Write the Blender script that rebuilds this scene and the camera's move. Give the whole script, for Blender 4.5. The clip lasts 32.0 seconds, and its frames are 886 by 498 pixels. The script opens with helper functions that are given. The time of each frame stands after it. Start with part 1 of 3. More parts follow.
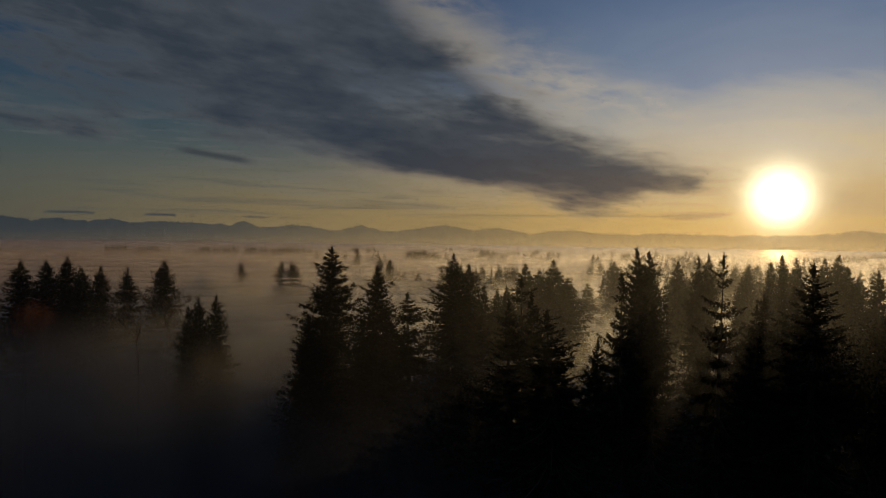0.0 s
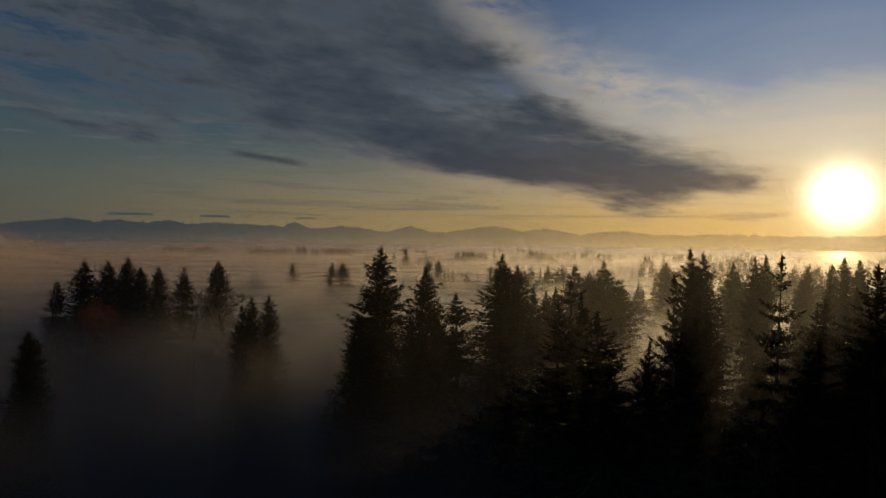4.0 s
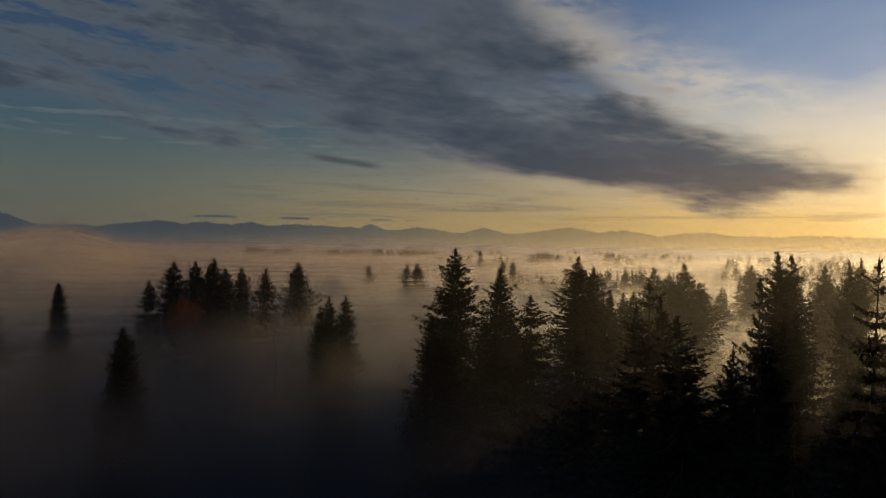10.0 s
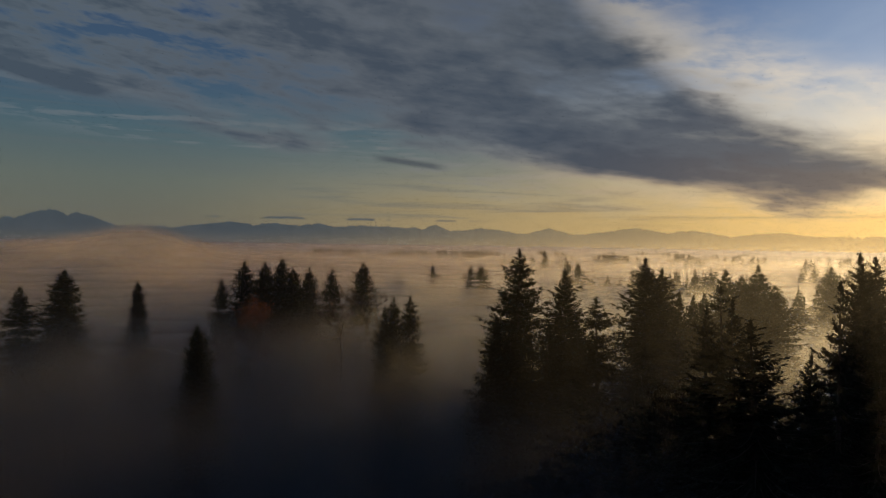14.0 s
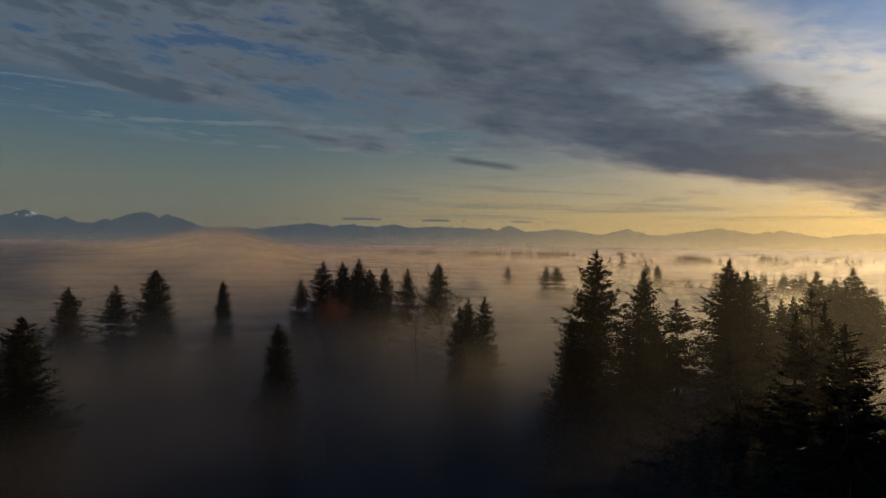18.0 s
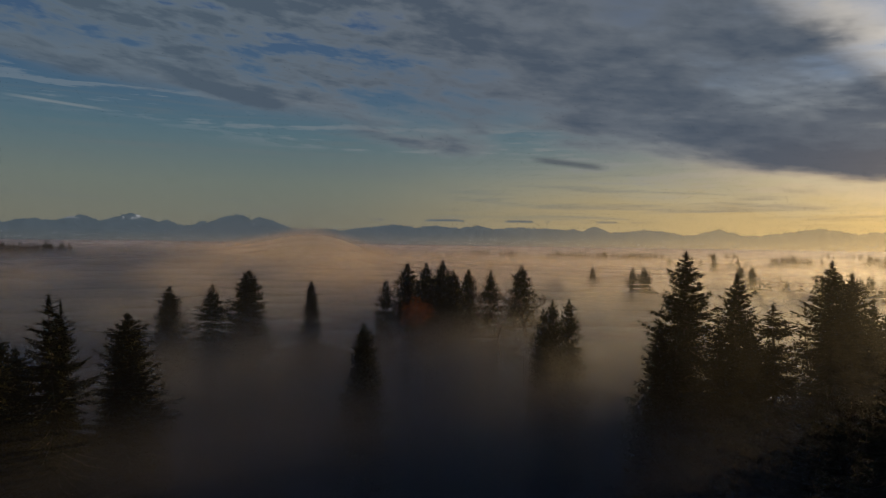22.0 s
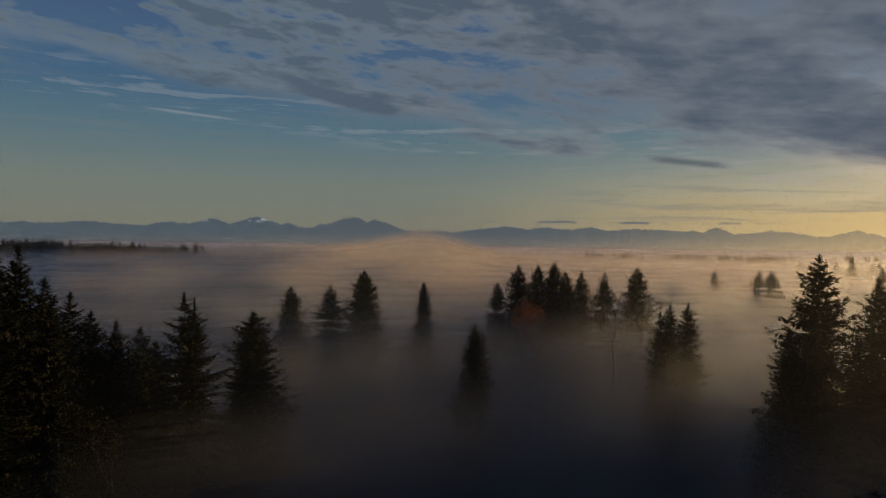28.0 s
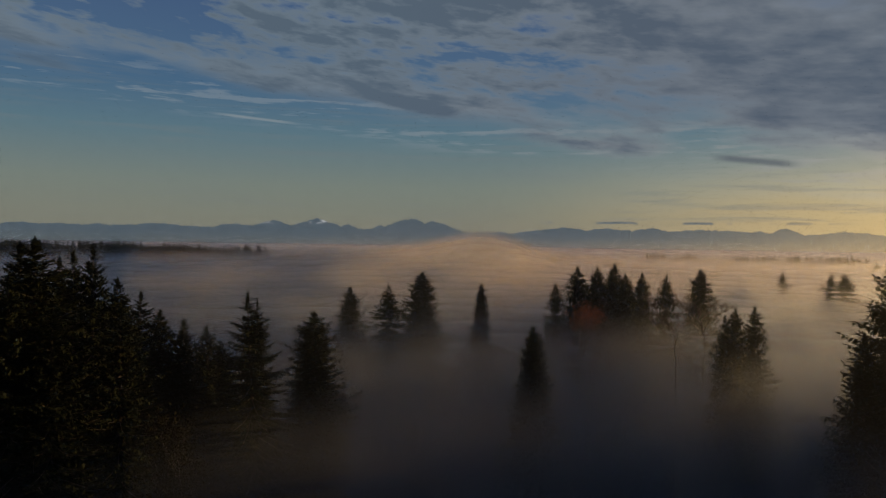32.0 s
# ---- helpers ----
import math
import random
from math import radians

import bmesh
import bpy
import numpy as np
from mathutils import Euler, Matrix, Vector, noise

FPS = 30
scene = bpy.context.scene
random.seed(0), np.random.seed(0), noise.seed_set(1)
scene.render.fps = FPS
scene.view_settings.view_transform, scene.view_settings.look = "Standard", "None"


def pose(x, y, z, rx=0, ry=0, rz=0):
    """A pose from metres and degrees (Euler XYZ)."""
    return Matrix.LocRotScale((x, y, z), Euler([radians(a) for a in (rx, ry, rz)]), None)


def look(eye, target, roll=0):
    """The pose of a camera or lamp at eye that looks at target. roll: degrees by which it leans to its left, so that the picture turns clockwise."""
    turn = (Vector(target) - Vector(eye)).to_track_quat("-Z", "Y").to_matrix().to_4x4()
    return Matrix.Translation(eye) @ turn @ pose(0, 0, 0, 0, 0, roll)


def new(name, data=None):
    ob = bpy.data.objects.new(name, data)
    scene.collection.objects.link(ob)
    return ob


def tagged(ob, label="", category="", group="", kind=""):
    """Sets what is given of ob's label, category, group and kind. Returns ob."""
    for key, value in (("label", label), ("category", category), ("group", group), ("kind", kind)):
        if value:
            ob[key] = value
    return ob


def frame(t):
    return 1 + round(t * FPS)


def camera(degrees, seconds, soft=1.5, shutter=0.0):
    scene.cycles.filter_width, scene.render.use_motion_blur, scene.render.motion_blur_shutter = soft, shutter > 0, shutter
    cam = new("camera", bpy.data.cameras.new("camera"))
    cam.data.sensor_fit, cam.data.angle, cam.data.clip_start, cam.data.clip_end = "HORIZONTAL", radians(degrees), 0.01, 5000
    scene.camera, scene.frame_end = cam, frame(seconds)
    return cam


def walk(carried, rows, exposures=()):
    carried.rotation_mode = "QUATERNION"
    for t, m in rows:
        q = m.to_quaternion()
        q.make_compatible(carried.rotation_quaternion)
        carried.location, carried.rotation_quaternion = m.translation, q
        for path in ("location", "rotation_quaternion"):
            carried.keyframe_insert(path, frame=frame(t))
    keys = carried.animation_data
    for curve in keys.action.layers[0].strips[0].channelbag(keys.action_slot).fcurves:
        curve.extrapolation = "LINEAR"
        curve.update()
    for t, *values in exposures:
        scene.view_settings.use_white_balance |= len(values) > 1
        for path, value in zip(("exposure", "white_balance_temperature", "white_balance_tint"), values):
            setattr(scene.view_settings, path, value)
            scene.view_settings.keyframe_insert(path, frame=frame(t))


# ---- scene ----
EYE = 40.0
cam = camera(65.06, 32.0, soft=1.15)
# seconds, yaw to the left, pitch, roll: the camera hovers on one spot and turns
TURN = [
    (0, 0.01, -0.58, 0.83), (1, 1.04, -0.57, 0.83), (2, 2.06, -0.56, 0.83), (3, 3.07, -0.56, 0.84), (3.5, 3.53, -0.56, 0.84),
    (5.5, 5.55, -0.54, 0.85), (6, 6.08, -0.54, 0.85), (7, 7.06, -0.53, 0.86), (8, 8.07, -0.53, 0.88), (9, 9.06, -0.52, 0.90),
    (10, 10.13, -0.52, 0.91), (11, 11.38, -0.53, 0.92), (12, 12.71, -0.53, 0.92), (13, 14.03, -0.54, 0.92), (14, 15.39, -0.54, 0.92),
    (14.5, 16.04, -0.55, 0.92), (16.5, 19.07, -0.55, 0.92), (17, 19.94, -0.55, 0.92), (18, 21.54, -0.56, 0.92), (19, 23.19, -0.57, 0.92),
    (20, 24.85, -0.56, 0.92), (21, 26.60, -0.57, 0.91), (22, 28.39, -0.57, 0.89), (23, 30.17, -0.58, 0.89), (24, 31.94, -0.58, 0.87),
    (25, 33.74, -0.57, 0.87), (25.5, 34.58, -0.57, 0.87), (27.5, 37.10, -0.55, 0.88), (28, 37.55, -0.55, 0.88), (29, 38.46, -0.54, 0.88),
    (30, 39.67, -0.53, 0.88), (31, 40.98, -0.52, 0.88), (32, 42.29, -0.52, 0.87),
]
EXPOSE = [(0, -0.93), (6, -0.58), (10, -0.37), (13, -0.17), (20, 0.12), (25, 0.26), (32, 0.46)]
walk(cam, [(t, pose(0, 0, EYE, 90 + p, 0, w) @ pose(0, 0, 0, 0, 0, r)) for t, w, p, r in TURN], EXPOSE)

SUN_AZ, SUN_EL = -25.79, 3.66   # degrees to the left of +y, and up


def aim(az, el=0.0):
    a, e = radians(az), radians(el)
    return Vector((-math.sin(a) * math.cos(e), math.cos(a) * math.cos(e), math.sin(e)))


def rgb(r, g, b, k=1.0):
    """Linear colour from display values 0 to 255."""
    return tuple(k * ((c / 255 / 12.92) if c <= 10 else ((c / 255 + 0.055) / 1.055) ** 2.4) for c in (r, g, b)) + (1.0,)


class Net:
    """A node tree with short ways to wire it."""

    def __init__(self, tree):
        self.tree = tree
        tree.nodes.clear()

    def node(self, kind, **links):
        n = self.tree.nodes.new(kind)
        for key, v in links.items():
            self.put(n.inputs[key.replace("_", " ")], v)
        return n

    def put(self, socket, v):
        if isinstance(v, bpy.types.NodeSocket):
            self.tree.links.new(v, socket)
        elif v is not None:
            socket.default_value = v

    def math(self, op, a, b=None, c=None, clamp=False):
        n = self.tree.nodes.new("ShaderNodeMath")
        n.operation, n.use_clamp = op, clamp
        for i, v in enumerate((a, b, c)):
            self.put(n.inputs[i], v)
        return n.outputs[0]

    def vec(self, op, a, b=None):
        n = self.tree.nodes.new("ShaderNodeVectorMath")
        n.operation = op
        self.put(n.inputs[0], a)
        self.put(n.inputs[1], b)
        return n.outputs["Value"] if op in ("DOT_PRODUCT", "LENGTH", "DISTANCE") else n.outputs[0]

    def span(self, v, a, b, lo=0.0, hi=1.0, smooth=True):
        n = self.tree.nodes.new("ShaderNodeMapRange")
        n.interpolation_type = "SMOOTHSTEP" if smooth else "LINEAR"
        for i, x in enumerate((v, a, b, lo, hi)):
            self.put(n.inputs[i], x)
        return n.outputs[0]

    def mix(self, f, a, b, blend="MIX"):
        n = self.tree.nodes.new("ShaderNodeMix")
        n.data_type, n.blend_type = "RGBA", blend
        self.put(n.inputs[0], f)
        self.put(n.inputs[6], a)
        self.put(n.inputs[7], b)
        return n.outputs[2]

    def ramp(self, f, stops, lo=0.0, hi=1.0):
        n = self.tree.nodes.new("ShaderNodeValToRGB")
        e = n.color_ramp.elements
        for i, (at, col) in enumerate(stops):
            if i > 1:
                e.new(0.5)
        for k, (at, col) in zip(e, stops):
            k.position, k.color = (at - lo) / (hi - lo), col
        self.put(n.inputs[0], self.span(f, lo, hi, smooth=False))
        return n.outputs[0]

    def curve(self, f, stops, lo, hi, top):
        """A height that follows the stops (f, height) with height from 0 to top."""
        g = self.ramp(f, [(a, (h / top,) * 3 + (1,)) for a, h in stops], lo, hi)
        return self.math("MULTIPLY", g, top)

    def noise(self, v, scale, detail=4.0, rough=0.5, bend=0.0, colour=False):
        n = self.node("ShaderNodeTexNoise", Vector=v, Scale=scale, Detail=detail, Roughness=rough, Distortion=bend)
        return n.outputs["Color" if colour else "Fac"]

    def xyz(self, x, y, z):
        n = self.node("ShaderNodeCombineXYZ", X=x, Y=y, Z=z)
        return n.outputs[0]

    def parts(self, v):
        return self.node("ShaderNodeSeparateXYZ", Vector=v).outputs


# ---- sky ----
world = bpy.data.worlds.new("sky")
scene.world = world
world.use_nodes = True
W = Net(world.node_tree)
way = W.node("ShaderNodeTexCoord").outputs["Generated"]
sx, sy, sz = W.parts(way)
az = W.math("DEGREES", W.math("ARCTAN2", W.math("MULTIPLY", sx, -1.0), sy))
el = W.math("DEGREES", W.math("ARCSINE", sz))
off = W.math("DEGREES", W.math("ARCCOSINE", W.math("MINIMUM", W.vec("DOT_PRODUCT", way, tuple(aim(SUN_AZ, SUN_EL))), 1.0)))

sky = W.tree.nodes.new("ShaderNodeTexSky")
sky.sky_type, sky.sun_disc = "NISHITA", False
sky.sun_elevation, sky.sun_rotation = radians(SUN_EL), radians(-SUN_AZ)
sky.air_density, sky.dust_density, sky.ozone_density = 1.0, 1.5, 1.2

far_sky = W.ramp(el, [(-5, rgb(116, 114, 102)), (1.5, rgb(107, 109, 99)), (4.5, rgb(99, 108, 103)), (8.5, rgb(74, 98, 110)), (12, rgb(56, 84, 110)), (20, rgb(40, 64, 102)), (45, rgb(30, 52, 95))], -5, 45)
uneven = W.noise(W.xyz(W.math("MULTIPLY", az, 0.09), W.math("MULTIPLY", el, 0.22), 6.0), 1.0, 5.0, 0.6, 0.5)
layer = W.math("ADD", el, W.math("MULTIPLY", W.math("SUBTRACT", uneven, 0.5), 7.0))
near_sky = W.ramp(layer, [(-5, rgb(250, 205, 120)), (2, rgb(250, 208, 130)), (6, rgb(246, 226, 186)), (9, rgb(226, 220, 206)), (11.5, rgb(196, 202, 208)), (13, rgb(150, 174, 206)), (20, rgb(118, 148, 192)), (45, rgb(40, 66, 110))], -5, 45)
warmth = W.math("MAXIMUM", W.span(off, 46, 5), W.math("MULTIPLY", W.math("MULTIPLY", W.span(az, 42, -15), W.span(el, 10, 1)), 0.6))
clear = W.mix(warmth, far_sky, near_sky)
clear = W.mix(0.06, clear, W.vec("MULTIPLY", sky.outputs[0], (0.1, 0.1, 0.1)))

# lower and upper edge of the dark band
low = W.curve(az, [(-40, 2.0), (-22, 4.4), (-19, 3.1), (-14, 2.3), (-5, 2.9), (3, 4.2), (14, 5.9), (21, 8.0), (23, 8.3), (25.5, 7.6), (37, 8.6), (48.5, 10.2), (60, 11.3), (75, 12.2), (90, 13)], -40, 90, 20)
top = W.curve(az, [(-40, 0.5), (-22.5, 4.2), (-20.6, 6.0), (-18.5, 8.0), (-13.4, 10.2), (-5, 13.0), (-0.5, 16.4), (4.2, 20), (10, 27), (16, 40), (90, 95)], -40, 90, 95)
over = W.math("SUBTRACT", el, low)
under = W.math("SUBTRACT", top, el)
# streaks run along the band's lower edge and grow with the height over it
along = W.math("MULTIPLY", W.math("LOGARITHM", W.math("ADD", 1.8, W.math("MULTIPLY", W.math("MAXIMUM", W.math("SUBTRACT", el, W.math("ADD", 1.2, W.math("MULTIPLY", az, 0.11))), -6.0), 0.1)), math.e), 10.0)
big = W.noise(W.xyz(W.math("MULTIPLY", az, 0.04), W.math("MULTIPLY", along, 0.2), 3.0), 1.0, 3.0, 0.5)
coarse = W.noise(W.xyz(W.math("MULTIPLY", az, 0.05), W.math("MULTIPLY", along, 0.55), 1.0), 1.0, 4.0, 0.5, 0.1)
fine = W.noise(W.xyz(W.math("MULTIPLY", az, 0.13), W.math("MULTIPLY", along, 1.25), 5.0), 1.0, 4.0, 0.55, 0.15)
fibre = W.noise(W.xyz(W.math("MULTIPLY", az, 0.42), W.math("MULTIPLY", along, 3.6), 9.0), 1.0, 3.0, 0.55, 0.2)
flat = W.noise(W.xyz(W.math("MULTIPLY", az, 0.055), W.math("MULTIPLY", el, 0.6), 2.0), 1.0, 3.0, 0.5, 0.8)


def swing(v_, k):
    return W.math("MULTIPLY", W.math("SUBTRACT", v_, 0.5), k)


def total(*terms):
    out_ = terms[0]
    for term in terms[1:]:
        out_ = W.math("ADD", out_, term)
    return out_


rag = total(swing(flat, 2.2), swing(coarse, 5.0), swing(fine, 2.5))
inside = W.math("MULTIPLY", W.span(W.math("ADD", over, rag), -1.0, 2.8), W.span(total(under, W.math("MULTIPLY", rag, 1.3), swing(big, 6.0)), -3.5, 5.0))
# towards the blue holes the band breaks up
loose = W.math("MULTIPLY", W.span(az, 14, 44), W.span(over, 0.8, 4.5))
gaps = total(swing(coarse, 0.7), swing(fine, 1.7), swing(fibre, 1.5), swing(big, 0.9), -0.2)
body = total(0.76, swing(coarse, 1.7), swing(fine, 0.9), swing(fibre, 0.25), swing(big, 1.6), W.math("MULTIPLY", loose, gaps))
thick = W.math("MULTIPLY", inside, W.math("MAXIMUM", body, 0.15))
# pale veil beyond the band's upper edge, and thin low streaks
veil = W.math("MULTIPLY", W.span(total(W.math("MULTIPLY", under, -1.0), swing(coarse, 9.0), swing(fine, 4.0)), 6.0, 1.0), W.span(total(coarse, W.math("MULTIPLY", fine, 0.6), swing(fibre, 0.5)), 0.62, 0.98))
veil = W.math("MULTIPLY", veil, W.span(under, 4.0, -1.0))
bars = W.noise(W.xyz(W.math("MULTIPLY", az, 0.075), W.math("MULTIPLY", el, 1.5), 2.0), 1.0, 5.0, 0.6, 0.4)
streak = W.math("MULTIPLY", W.span(bars, 0.5, 0.68), W.math("MULTIPLY", W.span(el, 1.2, 2.2), W.span(over, 2.0, -0.5)))

near_thick = W.mix(W.span(el, 3, 13), rgb(110, 102, 99), rgb(68, 79, 94))
dark = W.mix(W.span(off, 38, 8), W.mix(W.span(az, 20, 55), rgb(69, 79, 92), rgb(71, 84, 97)), near_thick)
far_thin = W.mix(W.span(az, 20, 60), rgb(104, 110, 117), rgb(100, 112, 122))
rim = W.mix(W.span(off, 44, 10), W.mix(W.span(az, 20, 60), rgb(126, 128, 128), rgb(112, 122, 130)), W.mix(W.span(el, 4, 9), rgb(236, 200, 146), rgb(238, 224, 204)))
core = W.mix(W.span(off, 40, 12), far_thin, rgb(96, 102, 110))
thin = W.mix(W.span(W.math("MINIMUM", over, under), 3.6, 0.2), core, rim)
sill = W.math("MULTIPLY", W.span(az, 28, 42), W.math("MULTIPLY", W.span(over, 2.4, 0.6), 0.4))
shade = total(sill, W.math("MULTIPLY", thick, 0.8), swing(fibre, 0.6), swing(fine, 1.0), swing(coarse, 0.6))
cloud = W.mix(W.span(shade, 0.0, 0.95, smooth=False), thin, dark)
air = W.mix(W.math("MULTIPLY", veil, 0.8), clear, rim)
low_cloud = W.mix(W.span(off, 40, 8), rgb(96, 102, 104), rgb(172, 142, 108))
fringe = W.math("MULTIPLY", W.span(total(bars, swing(fibre, 0.4)), 0.47, 0.36), W.math("MULTIPLY", W.span(over, 2.2, 0.4), W.span(over, -2.6, -0.6)))
air = W.mix(W.math("MULTIPLY", fringe, 0.45), air, rim)
air = W.mix(W.math("MULTIPLY", streak, W.span(az, 40, 0, 0.25, 0.55)), air, low_cloud)
seen = W.mix(W.span(thick, 0.0, 0.72), air, cloud)
# thin dark bars over the mountains, a lens below the band and a light trail
wave = W.noise(W.xyz(W.math("MULTIPLY", az, 0.3), 3.0, 0.0), 1.0, 4.0, 0.6)
rung = W.math("ABSOLUTE", W.math("SUBTRACT", W.math("SUBTRACT", el, 1.75), swing(wave, 0.5)))
bar = W.math("MULTIPLY", W.span(rung, 0.15, 0.03), W.math("MULTIPLY", W.span(wave, 0.48, 0.54), W.math("MULTIPLY", W.span(az, 10, 18), W.span(az, 35, 32.5))))
slide = W.math("MULTIPLY", W.math("SUBTRACT", az, 18.0), 0.13)
lens = W.math("MULTIPLY", W.span(W.math("ABSOLUTE", W.math("SUBTRACT", W.math("SUBTRACT", el, 6.45), slide)), 0.4, 0.05), W.span(W.math("ABSOLUTE", W.math("SUBTRACT", az, 18.2)), 3.6, 1.6))
spot = W.math("MULTIPLY", W.math("MAXIMUM", bar, lens), W.span(fine, 0.3, 0.55, 0.6, 0.95))
seen = W.mix(spot, seen, W.mix(W.span(off, 52, 25), rgb(80, 88, 94), rgb(92, 92, 92)))
trail = W.math("MULTIPLY", W.span(W.math("ABSOLUTE", W.math("SUBTRACT", el, W.math("ADD", 9.55, W.math("MULTIPLY", W.math("SUBTRACT", az, 57.5), 0.068)))), 0.16, 0.02), W.span(W.math("ABSOLUTE", W.math("SUBTRACT", az, 57.5)), 4.0, 1.5))
seen = W.mix(W.math("MULTIPLY", trail, 0.6), seen, rgb(118, 126, 130))
# the sun's aureole
glow = W.math("ADD", W.math("MULTIPLY", W.math("EXPONENT", W.math("MULTIPLY", W.math("POWER", W.math("DIVIDE", off, 1.75), 2.0), -1.0)), 6.0), W.math("MULTIPLY", W.math("EXPONENT", W.math("MULTIPLY", off, -0.26)), 0.62))
halo = W.mix(W.span(off, 1.5, 9), (1.0, 0.86, 0.55, 1), (1.0, 0.7, 0.33, 1))
sum_sky = W.mix(1.0, seen, W.vec("MULTIPLY", halo, W.xyz(glow, glow, glow)), "ADD")
back = W.node("ShaderNodeBackground", Color=sum_sky, Strength=1.0)
out = W.node("ShaderNodeOutputWorld", Surface=back.outputs[0])

lamp = bpy.data.lights.new("sun", "SUN")
lamp.energy, lamp.angle, lamp.color = 5.0, radians(0.5), (1.0, 0.59, 0.22)
scene.cycles.transparent_max_bounces = 48
new("sun", lamp).matrix_world = look(aim(SUN_AZ, SUN_EL) * 500, (0, 0, 0))


# ---- materials ----
def material(name):
    m = bpy.data.materials.new(name)
    m.use_nodes = True
    return m, Net(m.node_tree)


def finish(n, surface):
    n.node("ShaderNodeOutputMaterial", Surface=surface)


def plant(name, dark_col, light_col, through_it=0.25, scale=1.2):
    m, n = material(name)
    pos = n.node("ShaderNodeTexCoord").outputs["Object"]
    chance = n.node("ShaderNodeObjectInfo").outputs["Random"]
    island = n.node("ShaderNodeNewGeometry").outputs["Random Per Island"]
    g = n.math("ADD", n.math("MULTIPLY", n.noise(pos, scale, 3.0), 0.6), n.math("ADD", n.math("MULTIPLY", island, 0.35), n.math("MULTIPLY", chance, 0.2)))
    col = n.mix(n.span(g, 0.3, 0.85), dark_col, light_col)
    bsdf = n.node("ShaderNodeBsdfPrincipled", Base_Color=col, Roughness=0.8, Specular_IOR_Level=0.05)
    trans = n.node("ShaderNodeBsdfTranslucent", Color=col)
    both = n.node("ShaderNodeMixShader", Fac=through_it)
    n.put(both.inputs[1], bsdf.outputs[0])
    n.put(both.inputs[2], trans.outputs[0])
    finish(n, both.outputs[0])
    return m


NEEDLES = plant("fir_needles", (0.005, 0.0075, 0.004, 1), (0.017, 0.022, 0.0115, 1), 0.06)
RUST = plant("autumn_leaves", (0.1, 0.03, 0.01, 1), (0.22, 0.07, 0.02, 1), 0.3)
OLIVE = plant("dull_leaves", (0.006, 0.006, 0.0035, 1), (0.014, 0.013, 0.007, 1), 0.04)


def bark(name, dark_col, light_col):
    m, n = material(name)
    pos = n.node("ShaderNodeTexCoord").outputs["Object"]
    stretched = n.vec("MULTIPLY", pos, (7.0, 7.0, 1.2))
    g = n.noise(stretched, 1.5, 6.0, 0.65)
    col = n.mix(n.span(g, 0.35, 0.7), dark_col, light_col)
    bump = n.node("ShaderNodeBump", Strength=0.6, Distance=0.04, Height=g)
    finish(n, n.node("ShaderNodeBsdfPrincipled", Base_Color=col, Roughness=0.9, Normal=bump.outputs[0]).outputs[0])
    return m


BARK = bark("fir_bark", (0.012, 0.009, 0.007, 1), (0.05, 0.04, 0.03, 1))
GREY_BARK = bark("bare_bark", (0.015, 0.012, 0.01, 1), (0.05, 0.042, 0.035, 1))


def fog_material():
    """One skin of the fog: blue-grey, thinner towards the camera's spot and denser farther out, with a broad sheen in
    place of light scattered onward.
    """
    m, n = material("fog_skin")
    pos = n.node("ShaderNodeNewGeometry").outputs["Position"]
    drift = n.noise(n.vec("MULTIPLY", pos, (0.012, 0.02, 0.05)), 1.0, 4.0, 0.55, 0.6)
    wisp = n.noise(n.vec("MULTIPLY", pos, (0.06, 0.1, 0.3)), 1.0, 5.0, 0.6, 0.8)
    g = n.math("ADD", n.math("MULTIPLY", drift, 0.95), n.math("MULTIPLY", wisp, 0.05))
    reach = n.vec("LENGTH", n.vec("MULTIPLY", pos, (1.0, 1.0, 0.0)))
    depth = n.math("MULTIPLY", n.math("POWER", n.math("MULTIPLY", reach, 1 / 900), 1.5), n.span(g, 0.3, 0.7, -0.85, -1.15))
    alpha = n.math("SUBTRACT", 1.0, n.math("EXPONENT", depth))
    blue_grey = n.node("ShaderNodeBsdfDiffuse", Color=(0.34, 0.4, 0.48, 1))
    sheen = n.node("ShaderNodeBsdfGlossy", Color=(0.95, 0.95, 0.95, 1), Roughness=0.5)
    sheen.distribution = "MULTI_GGX"
    shine = n.node("ShaderNodeMixShader", Fac=n.math("MULTIPLY", n.node("ShaderNodeFresnel", IOR=1.5).outputs[0], 0.4))
    n.put(shine.inputs[1], blue_grey.outputs[0])
    n.put(shine.inputs[2], sheen.outputs[0])
    both = n.node("ShaderNodeMixShader", Fac=alpha)
    n.put(both.inputs[1], n.node("ShaderNodeBsdfTransparent").outputs[0])
    n.put(both.inputs[2], shine.outputs[0])
    finish(n, both.outputs[0])
    return m


FOG = fog_material()


